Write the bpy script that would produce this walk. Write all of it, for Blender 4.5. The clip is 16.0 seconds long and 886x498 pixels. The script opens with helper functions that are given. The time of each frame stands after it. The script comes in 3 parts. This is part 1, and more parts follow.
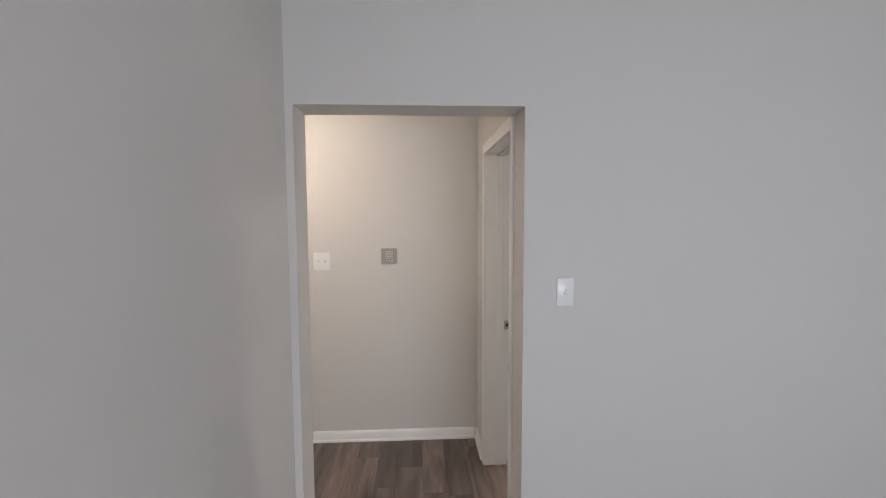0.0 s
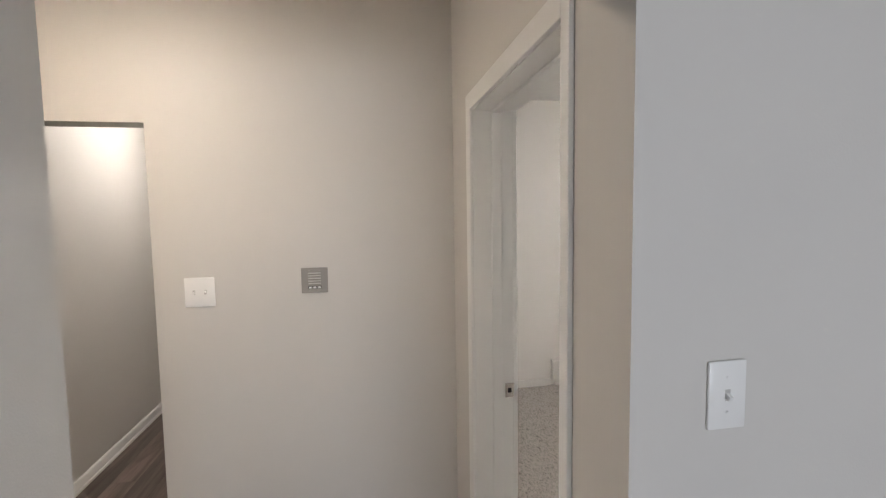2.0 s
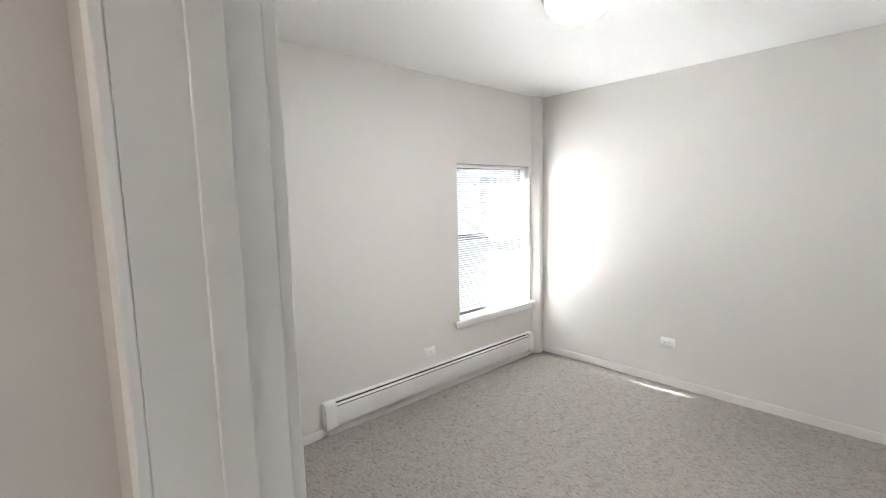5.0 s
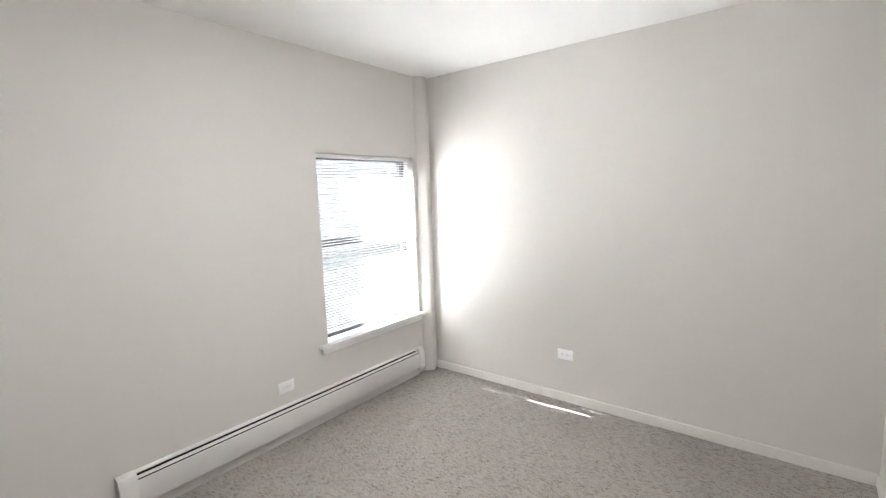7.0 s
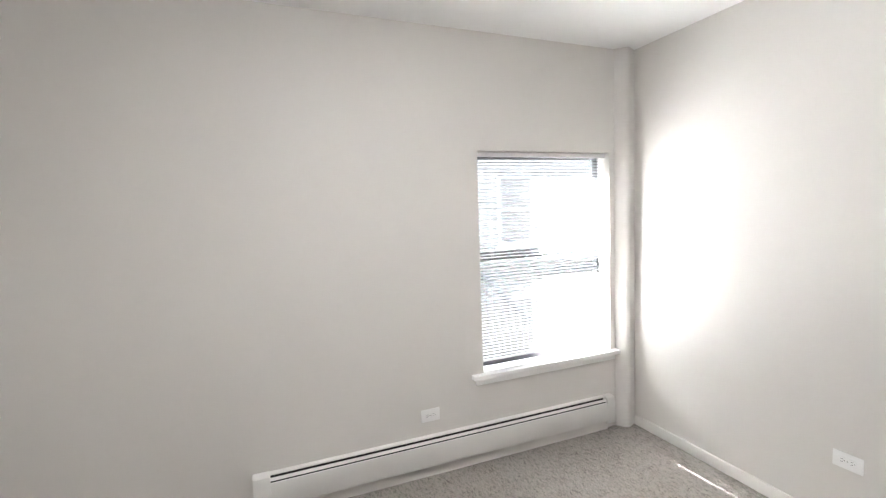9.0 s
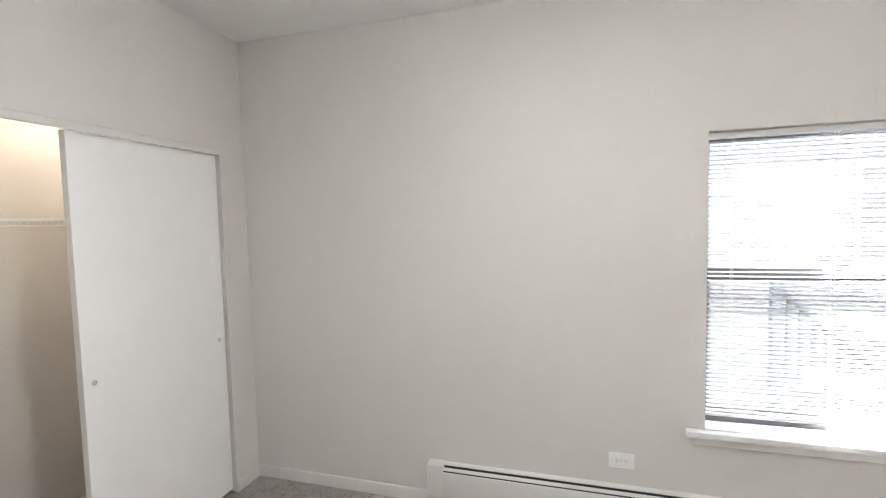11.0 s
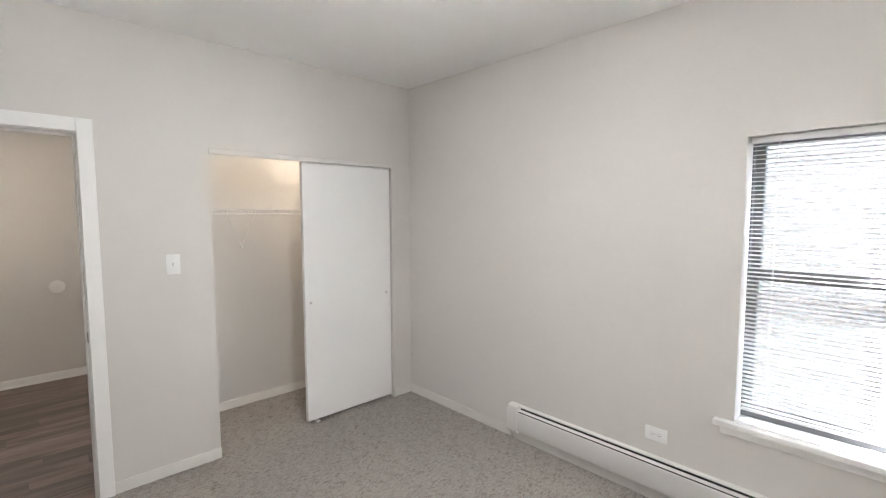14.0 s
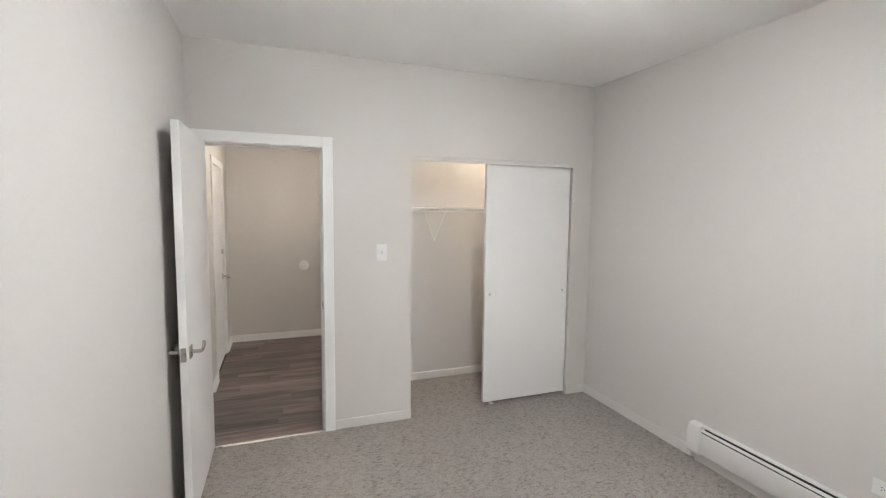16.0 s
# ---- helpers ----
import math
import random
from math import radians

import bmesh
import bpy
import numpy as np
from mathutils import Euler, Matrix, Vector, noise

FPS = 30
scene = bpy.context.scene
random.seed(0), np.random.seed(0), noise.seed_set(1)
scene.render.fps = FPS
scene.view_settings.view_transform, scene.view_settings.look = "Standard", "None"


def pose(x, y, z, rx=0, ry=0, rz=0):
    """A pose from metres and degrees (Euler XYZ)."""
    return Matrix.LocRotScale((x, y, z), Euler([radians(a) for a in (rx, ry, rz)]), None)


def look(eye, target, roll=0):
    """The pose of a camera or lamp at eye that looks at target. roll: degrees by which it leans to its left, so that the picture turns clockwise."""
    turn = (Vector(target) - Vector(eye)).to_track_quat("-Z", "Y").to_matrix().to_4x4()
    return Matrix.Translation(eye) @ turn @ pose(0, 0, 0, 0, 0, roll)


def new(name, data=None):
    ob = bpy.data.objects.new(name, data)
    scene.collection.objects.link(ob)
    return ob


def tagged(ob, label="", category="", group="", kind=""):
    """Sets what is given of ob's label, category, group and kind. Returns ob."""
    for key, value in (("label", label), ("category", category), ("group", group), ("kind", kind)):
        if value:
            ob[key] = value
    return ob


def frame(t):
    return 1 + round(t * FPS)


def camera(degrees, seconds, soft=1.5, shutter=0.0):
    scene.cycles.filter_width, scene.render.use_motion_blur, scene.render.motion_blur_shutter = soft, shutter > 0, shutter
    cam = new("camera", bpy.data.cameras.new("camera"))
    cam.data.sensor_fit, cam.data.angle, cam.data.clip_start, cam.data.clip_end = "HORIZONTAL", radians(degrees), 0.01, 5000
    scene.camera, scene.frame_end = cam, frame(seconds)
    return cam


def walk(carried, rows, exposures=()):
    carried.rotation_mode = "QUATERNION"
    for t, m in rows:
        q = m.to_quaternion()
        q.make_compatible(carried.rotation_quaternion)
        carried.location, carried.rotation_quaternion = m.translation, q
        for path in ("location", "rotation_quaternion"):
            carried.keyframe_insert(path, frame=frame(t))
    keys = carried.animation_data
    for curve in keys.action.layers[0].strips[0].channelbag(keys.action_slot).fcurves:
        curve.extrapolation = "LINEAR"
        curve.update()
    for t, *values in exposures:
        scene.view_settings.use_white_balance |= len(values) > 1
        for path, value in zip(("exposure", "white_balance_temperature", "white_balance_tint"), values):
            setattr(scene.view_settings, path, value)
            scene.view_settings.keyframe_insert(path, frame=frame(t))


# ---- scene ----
cam = camera(89.0, 16.0, soft=1.25)
EXPOSURES = [(0.0, 5.75, 6480, 15), (2.0, 5.76, 6500, 13), (3.0, 5.80, 6380, 12), (4.0, 5.87, 6150, 12), (5.5, 5.90, 6050, 11), (8.0, 5.88, 6130, 12), (12.0, 5.90, 6150, 12), (16.0, 5.88, 6120, 12)]
PATH = [
    (0, (-0.595, -2.899, 1.648), (-0.482, -0.908, 1.497), -0.2),
    (0.5, (-0.637, -2.579, 1.656), (-0.512, -0.588, 1.504), -0.5),
    (1, (-0.629, -2.255, 1.643), (-0.452, -0.269, 1.493), -0.6),
    (1.5, (-0.596, -1.983, 1.642), (-0.353, -0.003, 1.49), -0.7),
    (2, (-0.576, -1.718, 1.635), (-0.232, 0.246, 1.485), -0.9),
    (2.5, (-0.56, -1.459, 1.63), (-0.043, 0.467, 1.478), -0.9),
    (3, (-0.531, -1.21, 1.635), (0.112, 0.676, 1.468), -1.2),
    (3.5, (-0.484, -1.021, 1.639), (0.308, 0.807, 1.463), -1.4),
    (4, (-0.433, -0.869, 1.652), (0.529, 0.874, 1.462), -1.4),
    (4.5, (-0.391, -0.735, 1.631), (0.771, 0.882, 1.435), -1.4),
    (5, (-0.225, -0.584, 1.657), (1.105, 0.892, 1.434), -1.5),
    (7.5, (0.726, -0.384, 1.638), (2.281, 0.849, 1.39), -2.0),
    (8, (0.916, -0.294, 1.628), (2.259, 1.17, 1.4), -2.1),
    (8.5, (1.099, -0.241, 1.619), (2.166, 1.439, 1.419), -2.1),
    (9, (1.279, -0.238, 1.596), (2.015, 1.615, 1.428), -2.1),
    (9.5, (1.437, -0.162, 1.545), (1.826, 1.795, 1.415), -2.0),
    (10, (1.573, -0.064, 1.582), (1.62, 1.931, 1.448), -1.7),
    (12.3, (2.487, -0.105, 1.578), (1.421, 1.583, 1.449), -0.6),
    (12.5, (2.569, -0.122, 1.58), (1.458, 1.535, 1.449), -0.4),
    (13, (2.777, -0.152, 1.575), (1.514, 1.393, 1.44), -0.4),
    (13.5, (2.955, -0.203, 1.581), (1.589, 1.251, 1.437), -0.4),
    (14, (3.09, -0.269, 1.595), (1.641, 1.101, 1.44), -0.2),
    (14.5, (3.205, -0.284, 1.618), (1.636, 0.945, 1.451), 0.1),
    (15, (3.292, -0.296, 1.621), (1.616, 0.783, 1.451), 0.3),
    (15.5, (3.316, -0.304, 1.636), (1.53, 0.578, 1.458), 0.5),
    (16, (3.262, -0.309, 1.611), (1.391, 0.377, 1.44), 0.6),
]
walk(cam, [(t, look(eye, target, roll)) for t, eye, target, roll in PATH], EXPOSURES)

# ---- world and light ----
SUN_EL, SUN_AZ = 47.7, 0.0          # the sun stands north, in front of the bedroom window
world = bpy.data.worlds.new("world")
scene.world = world
world.use_nodes = True
wn = world.node_tree
wn.nodes.clear()
w_out = wn.nodes.new("ShaderNodeOutputWorld")
w_bg = wn.nodes.new("ShaderNodeBackground")
w_sky = wn.nodes.new("ShaderNodeTexSky")
w_sky.sky_type = "NISHITA"
w_sky.sun_disc = False
w_sky.sun_elevation = radians(SUN_EL)
w_sky.sun_rotation = radians(SUN_AZ)
w_sky.air_density, w_sky.dust_density, w_sky.ozone_density = 0.8, 2.5, 0.4
w_bg.inputs["Strength"].default_value = 0.07
w_haze = wn.nodes.new("ShaderNodeHueSaturation")      # thin haze whitens the sky
w_haze.inputs["Saturation"].default_value = 0.55
wn.links.new(w_sky.outputs[0], w_haze.inputs["Color"])
wn.links.new(w_haze.outputs[0], w_bg.inputs[0])
wn.links.new(w_bg.outputs[0], w_out.inputs[0])


def lamp(name, kind, m, power, color, size=0.1):
    data = bpy.data.lights.new(name, kind)
    data.energy, data.color = power, color
    if kind == "SUN":
        data.angle = radians(0.5)
    elif kind == "POINT":
        data.shadow_soft_size = size
    ob = new(name, data)
    ob.matrix_world = m
    return ob


lamp("sun", "SUN", look((3.08, 12.0, 11.0), (3.53, 2.0, 0.0)), 5.0, (1.0, 0.98, 0.955))
# point lamp under an assumed bulb, added for the closet's warm top
lamp("closet_bulb_light", "POINT", Matrix.Translation((-0.45, 1.75, 2.49)), 0.27, (1.0, 0.84, 0.66), 0.03)


# area lamp in a closed, unseen window recess, standing in for daylight
day = bpy.data.lights.new("first_room_daylight", "AREA")
day.shape, day.size, day.size_y, day.energy, day.color = "RECTANGLE", 1.75, 1.05, 1.15, (0.84, 0.915, 1.0)
new("first_room_daylight", day).matrix_world = look((0.5, -5.24, 1.05), (0.5, 0.0, 1.05))


# ---- materials ----
def material(name, color, rough=0.5, metal=0.0, spots=0.06, grain=0.03, size=1.0, bump=0.05, fine=180.0, coat=0.0):
    """Paint, plastic or metal with broad and fine variation and a fine relief."""
    m = bpy.data.materials.new(name)
    m.use_nodes = True
    nt = m.node_tree
    bs = nt.nodes["Principled BSDF"]
    tc = nt.nodes.new("ShaderNodeTexCoord")
    broad, small = nt.nodes.new("ShaderNodeTexNoise"), nt.nodes.new("ShaderNodeTexNoise")
    broad.inputs["Scale"].default_value, broad.inputs["Detail"].default_value = 1.7 / size, 4
    small.inputs["Scale"].default_value, small.inputs["Detail"].default_value = fine, 3
    for n in (broad, small):
        nt.links.new(tc.outputs["Object"], n.inputs["Vector"])
    mix1, mix2 = nt.nodes.new("ShaderNodeMix"), nt.nodes.new("ShaderNodeMix")
    for n in (mix1, mix2):
        n.data_type = "RGBA"
    dark = [c * (1 - spots) for c in color]
    mix1.inputs[6].default_value = (*dark, 1)
    mix1.inputs[7].default_value = (*color, 1)
    nt.links.new(broad.outputs[0], mix1.inputs[0])
    nt.links.new(mix1.outputs[2], mix2.inputs[6])
    mix2.inputs[7].default_value = (*[c * (1 - grain * 6) for c in color], 1)
    ramp = nt.nodes.new("ShaderNodeMapRange")
    ramp.inputs[1].default_value, ramp.inputs[2].default_value, ramp.inputs[4].default_value = 0.35, 0.75, 0.35
    nt.links.new(small.outputs[0], ramp.inputs[0])
    nt.links.new(ramp.outputs[0], mix2.inputs[0])
    nt.links.new(mix2.outputs[2], bs.inputs["Base Color"])
    bs.inputs["Metallic"].default_value = metal
    rr = nt.nodes.new("ShaderNodeMapRange")
    rr.inputs[3].default_value, rr.inputs[4].default_value = max(rough - 0.06, 0.02), min(rough + 0.06, 1)
    nt.links.new(broad.outputs[0], rr.inputs[0])
    nt.links.new(rr.outputs[0], bs.inputs["Roughness"])
    bs.inputs["Coat Weight"].default_value = coat
    if bump:
        b = nt.nodes.new("ShaderNodeBump")
        b.inputs["Strength"].default_value, b.inputs["Distance"].default_value = bump, 0.002
        nt.links.new(small.outputs[0], b.inputs["Height"])
        nt.links.new(b.outputs[0], bs.inputs["Normal"])
    return m


def glow(name, color, strength, rim=0.2, start=-0.09):
    m = bpy.data.materials.new(name)
    m.use_nodes = True
    bs = m.node_tree.nodes["Principled BSDF"]
    bs.inputs["Base Color"].default_value = (0.9, 0.9, 0.88, 1)
    bs.inputs["Roughness"].default_value = 0.35
    bs.inputs["Emission Color"].default_value = (*color, 1)
    tc = m.node_tree.nodes.new("ShaderNodeTexCoord")
    sx = m.node_tree.nodes.new("ShaderNodeSeparateXYZ")
    mr = m.node_tree.nodes.new("ShaderNodeMapRange")     # glow set weaker up the bowl, so ceiling and near walls stay dimmer
    mr.inputs["From Min"].default_value, mr.inputs["From Max"].default_value = start, -0.16
    mr.inputs["To Min"].default_value, mr.inputs["To Max"].default_value = strength * rim, strength * 1.75
    m.node_tree.links.new(tc.outputs["Object"], sx.inputs[0])
    m.node_tree.links.new(sx.outputs["Z"], mr.inputs["Value"])
    m.node_tree.links.new(mr.outputs["Result"], bs.inputs["Emission Strength"])
    return m


def wood_planks():
    """Grey-brown vinyl planks; grain along y, each plank with its own tone."""
    m = bpy.data.materials.new("vinyl_plank")
    m.use_nodes = True
    nt = m.node_tree
    bs = nt.nodes["Principled BSDF"]
    tc, mp, info = nt.nodes.new("ShaderNodeTexCoord"), nt.nodes.new("ShaderNodeMapping"), nt.nodes.new("ShaderNodeObjectInfo")
    mp.inputs["Scale"].default_value = (14, 1.3, 1)
    off = nt.nodes.new("ShaderNodeVectorMath")
    off.operation = "MULTIPLY_ADD"
    off.inputs[1].default_value = (37, 19, 5)
    nt.links.new(info.outputs["Random"], off.inputs[0])
    nt.links.new(tc.outputs["Object"], off.inputs[2])
    nt.links.new(off.outputs[0], mp.inputs["Vector"])
    g1, g2 = nt.nodes.new("ShaderNodeTexNoise"), nt.nodes.new("ShaderNodeTexNoise")
    g1.inputs["Scale"].default_value, g1.inputs["Detail"].default_value, g1.inputs["Distortion"].default_value = 0.75, 6, 1.1
    g2.inputs["Scale"].default_value, g2.inputs["Detail"].default_value = 6.0, 4
    for n in (g1, g2):
        nt.links.new(mp.outputs[0], n.inputs["Vector"])
    ramp = nt.nodes.new("ShaderNodeValToRGB")
    ramp.color_ramp.elements[0].position, ramp.color_ramp.elements[0].color = 0.28, (0.066, 0.046, 0.038, 1)
    ramp.color_ramp.elements[1].position, ramp.color_ramp.elements[1].color = 0.75, (0.250, 0.198, 0.170, 1)
    nt.links.new(g1.outputs[0], ramp.inputs[0])
    mix = nt.nodes.new("ShaderNodeMix")
    mix.data_type, mix.blend_type = "RGBA", "MULTIPLY"
    mix.inputs[0].default_value = 0.5
    nt.links.new(ramp.outputs[0], mix.inputs[6])
    nt.links.new(g2.outputs[0], mix.inputs[7])
    hsv = nt.nodes.new("ShaderNodeHueSaturation")
    val = nt.nodes.new("ShaderNodeMapRange")
    val.inputs[3].default_value, val.inputs[4].default_value = 0.85, 1.75
    nt.links.new(info.outputs["Random"], val.inputs[0])
    nt.links.new(val.outputs[0], hsv.inputs["Value"])
    nt.links.new(mix.outputs[2], hsv.inputs["Color"])
    nt.links.new(hsv.outputs[0], bs.inputs["Base Color"])
    bs.inputs["Roughness"].default_value = 0.42
    b = nt.nodes.new("ShaderNodeBump")
    b.inputs["Strength"].default_value, b.inputs["Distance"].default_value = 0.15, 0.001
    nt.links.new(g2.outputs[0], b.inputs["Height"])
    nt.links.new(b.outputs[0], bs.inputs["Normal"])
    return m


def carpet_pile():
    """Grey loop carpet: mottled at hand size, speckled at tuft size."""
    m = bpy.data.materials.new("carpet_pile")
    m.use_nodes = True
    nt = m.node_tree
    bs = nt.nodes["Principled BSDF"]
    tc = nt.nodes.new("ShaderNodeTexCoord")
    a, c, d = (nt.nodes.new("ShaderNodeTexNoise") for _ in range(3))
    for n, s, det in ((a, 13.0, 3), (c, 70, 4), (d, 190, 2)):
        n.inputs["Scale"].default_value, n.inputs["Detail"].default_value = s, det
        nt.links.new(tc.outputs["Object"], n.inputs["Vector"])
    lean = nt.nodes.new("ShaderNodeMapping")             # tufts lean in short strokes
    lean.inputs["Rotation"].default_value, lean.inputs["Scale"].default_value = (0, 0, radians(28)), (1.0, 0.42, 1.0)
    nt.links.new(tc.outputs["Object"], lean.inputs["Vector"])
    nt.links.new(lean.outputs[0], c.inputs["Vector"])
    c.inputs["Distortion"].default_value = 0.35
    add = nt.nodes.new("ShaderNodeMath")
    add.operation = "MULTIPLY_ADD"
    add.inputs[1].default_value = 0.72
    nt.links.new(c.outputs[0], add.inputs[0])
    nt.links.new(d.outputs[0], add.inputs[2])
    add2 = nt.nodes.new("ShaderNodeMath")
    add2.operation = "MULTIPLY_ADD"
    add2.inputs[1].default_value = 0.24
    nt.links.new(a.outputs[0], add2.inputs[0])
    nt.links.new(add.outputs[0], add2.inputs[2])
    ramp = nt.nodes.new("ShaderNodeValToRGB")
    ramp.color_ramp.elements[0].position, ramp.color_ramp.elements[0].color = 0.70, (0.106, 0.096, 0.086, 1)
    ramp.color_ramp.elements[1].position, ramp.color_ramp.elements[1].color = 1.30, (0.365, 0.336, 0.307, 1)
    nt.links.new(add2.outputs[0], ramp.inputs[0])
    nt.links.new(ramp.outputs[0], bs.inputs["Base Color"])
    bs.inputs["Roughness"].default_value = 0.95
    bs.inputs["Specular IOR Level"].default_value = 0.1
    b = nt.nodes.new("ShaderNodeBump")
    b.inputs["Strength"].default_value, b.inputs["Distance"].default_value = 0.7, 0.008
    nt.links.new(add.outputs[0], b.inputs["Height"])
    nt.links.new(b.outputs[0], bs.inputs["Normal"])
    return m


def brick_wall():
    m = bpy.data.materials.new("far_brick")
    m.use_nodes = True
    nt = m.node_tree
    bs = nt.nodes["Principled BSDF"]
    tc, mp, br = nt.nodes.new("ShaderNodeTexCoord"), nt.nodes.new("ShaderNodeMapping"), nt.nodes.new("ShaderNodeTexBrick")
    mp.inputs["Rotation"].default_value = (radians(90), 0, 0)
    br.inputs["Scale"].default_value = 4.0
    br.inputs["Color1"].default_value, br.inputs["Color2"].default_value = (0.22, 0.185, 0.145, 1), (0.15, 0.125, 0.10, 1)
    br.inputs["Mortar"].default_value = (0.27, 0.255, 0.235, 1)
    nt.links.new(tc.outputs["Object"], mp.inputs[0])
    nt.links.new(mp.outputs[0], br.inputs["Vector"])
    nt.links.new(br.outputs[0], bs.inputs["Base Color"])
    bs.inputs["Roughness"].default_value = 0.9
    return m


def clear_glass():
    m = bpy.data.materials.new("glass")
    m.use_nodes = True
    nt = m.node_tree
    nt.nodes.clear()
    out, mix, tr, gl = (nt.nodes.new("ShaderNode" + k) for k in ("OutputMaterial", "MixShader", "BsdfTransparent", "BsdfGlossy"))
    tr.inputs[0].default_value = (0.93, 0.95, 0.95, 1)
    gl.inputs["Roughness"].default_value = 0.02
    mix.inputs[0].default_value = 0.05
    nt.links.new(tr.outputs[0], mix.inputs[1])
    nt.links.new(gl.outputs[0], mix.inputs[2])
    nt.links.new(mix.outputs[0], out.inputs[0])
    return m


def thin_plastic():
    """White vinyl of the blind's slats, which lets a little light through."""
    m = bpy.data.materials.new("slat_vinyl")
    m.use_nodes = True
    nt = m.node_tree
    bs = nt.nodes["Principled BSDF"]
    bs.inputs["Base Color"].default_value = (0.80, 0.80, 0.79, 1)
    bs.inputs["Roughness"].default_value = 0.4
    out = nt.nodes["Material Output"]
    tl, mix = nt.nodes.new("ShaderNodeBsdfTranslucent"), nt.nodes.new("ShaderNodeMixShader")
    tl.inputs[0].default_value = (0.86, 0.86, 0.84, 1)
    mix.inputs[0].default_value = 0.25
    nt.links.new(bs.outputs[0], mix.inputs[1])
    nt.links.new(tl.outputs[0], mix.inputs[2])
    nt.links.new(mix.outputs[0], out.inputs[0])
    return m


WALL = material("wall_paint", (0.67, 0.645, 0.61), 0.6, spots=0.04, grain=0.004, bump=0.12, fine=240)
CEIL = material("ceiling_paint", (0.87, 0.865, 0.85), 0.8, spots=0.03, grain=0.004, bump=0.15, fine=160)
TRIM = material("trim_paint", (0.86, 0.855, 0.835), 0.35, spots=0.03, grain=0.004, bump=0.04, fine=90)
DOORP = material("door_paint", (0.83, 0.825, 0.81), 0.38, spots=0.025, grain=0.004, bump=0.05, fine=120)
HEATER = material("heater_enamel", (0.71, 0.695, 0.665), 0.35, spots=0.04, grain=0.004, bump=0.02, fine=60)
PLATE = material("plate_plastic", (0.86, 0.855, 0.84), 0.25, spots=0.01, grain=0.0, bump=0.0)
# near-black: also paints the shade inside slots, holes and slits
DARK = material("dark_gap", (0.02, 0.02, 0.02), 0.7, bump=0.0)
PLATE_S = material("satin_steel_plate", (0.35, 0.325, 0.295), 0.5, metal=0.35, spots=0.1, bump=0.05, fine=300)
STEEL = material("brushed_steel", (0.44, 0.415, 0.385), 0.55, metal=1.0, spots=0.1, bump=0.05, fine=300)
NICKEL = material("satin_nickel", (0.62, 0.59, 0.55), 0.28, metal=1.0, spots=0.08, bump=0.02, fine=200)
FARGLASS = material("far_window", (0.135, 0.115, 0.095), 0.85, spots=0.05, bump=0.0)
SASH = material("window_sash", (0.12, 0.12, 0.128), 0.4, spots=0.05, bump=0.02)
WIRE = material("white_wire", (0.85, 0.85, 0.84), 0.35, spots=0.02, grain=0.0, bump=0.0)
CONCRETE = material("concrete", (0.42, 0.41, 0.39), 0.9, spots=0.2, grain=0.05, size=2, bump=0.3, fine=40)
ASPHALT = material("asphalt", (0.055, 0.055, 0.056), 0.9, spots=0.25, grain=0.05, size=3, bump=0.4, fine=60)
STAIRW = material("grey_timber", (0.10, 0.097, 0.095), 0.75, spots=0.2, grain=0.04, bump=0.2, fine=50)
VINYL, CARPET, BRICK, GLASS, SLAT = wood_planks(), carpet_pile(), brick_wall(), clear_glass(), thin_plastic()
OPAL = glow("opal_glass", (1.0, 0.97, 0.93), 2.4, 0.025)
OPALW = glow("warm_opal_glass", (1.0, 0.86, 0.70), 2.2, 0.0, -0.128)
OPALP = glow("passage_opal_glass", (1.0, 0.94, 0.87), 1.1)


# ---- mesh helpers ----
def box(bm, x0, x1, y0, y1, z0, z1, bevel=0.0, segs=2):
    m = Matrix.LocRotScale(((x0 + x1) / 2, (y0 + y1) / 2, (z0 + z1) / 2), None, (x1 - x0, y1 - y0, z1 - z0))
    made = bmesh.ops.create_cube(bm, size=1, matrix=m)["verts"]
    if bevel:
        edges = list({e for v in made for e in v.link_edges})
        bmesh.ops.bevel(bm, geom=edges, offset=bevel, segments=segs, profile=0.5, affect="EDGES")
    return bm


def one_box(*a, **k):
    return box(bmesh.new(), *a, **k)


def boxes(*rows, bevel=0.0):
    bm = bmesh.new()
    for r in rows:
        box(bm, *r, bevel=bevel)
    return bm


def rod(bm, a, b, r, sides=10, r2=None):
    a, b = Vector(a), Vector(b)
    d = b - a
    m = Matrix.Translation((a + b) / 2) @ d.to_track_quat("Z", "Y").to_matrix().to_4x4()
    bmesh.ops.create_cone(bm, cap_ends=True, segments=sides, radius1=r, radius2=r if r2 is None else r2, depth=d.length, matrix=m)
    return bm


def lathe(profile, segs=48):
    """Turn a list of (radius, z) about the z axis."""
    bm = bmesh.new()
    rings = []
    for r, z in profile:
        rings.append([bm.verts.new((r * math.cos(a), r * math.sin(a), z)) for a in (2 * math.pi * i / segs for i in range(segs))] if r > 1e-5 else [bm.verts.new((0, 0, z))])
    for p, q in zip(rings, rings[1:]):
        for i in range(segs):
            j = (i + 1) % segs
            if len(p) == 1 and len(q) == 1:
                continue
            if len(p) == 1:
                bm.faces.new((p[0], q[i], q[j]))
            elif len(q) == 1:
                bm.faces.new((p[i], p[j], q[0]))
            else:
                bm.faces.new((p[i], p[j], q[j], q[i]))
    bmesh.ops.recalc_face_normals(bm, faces=bm.faces)
    return bm


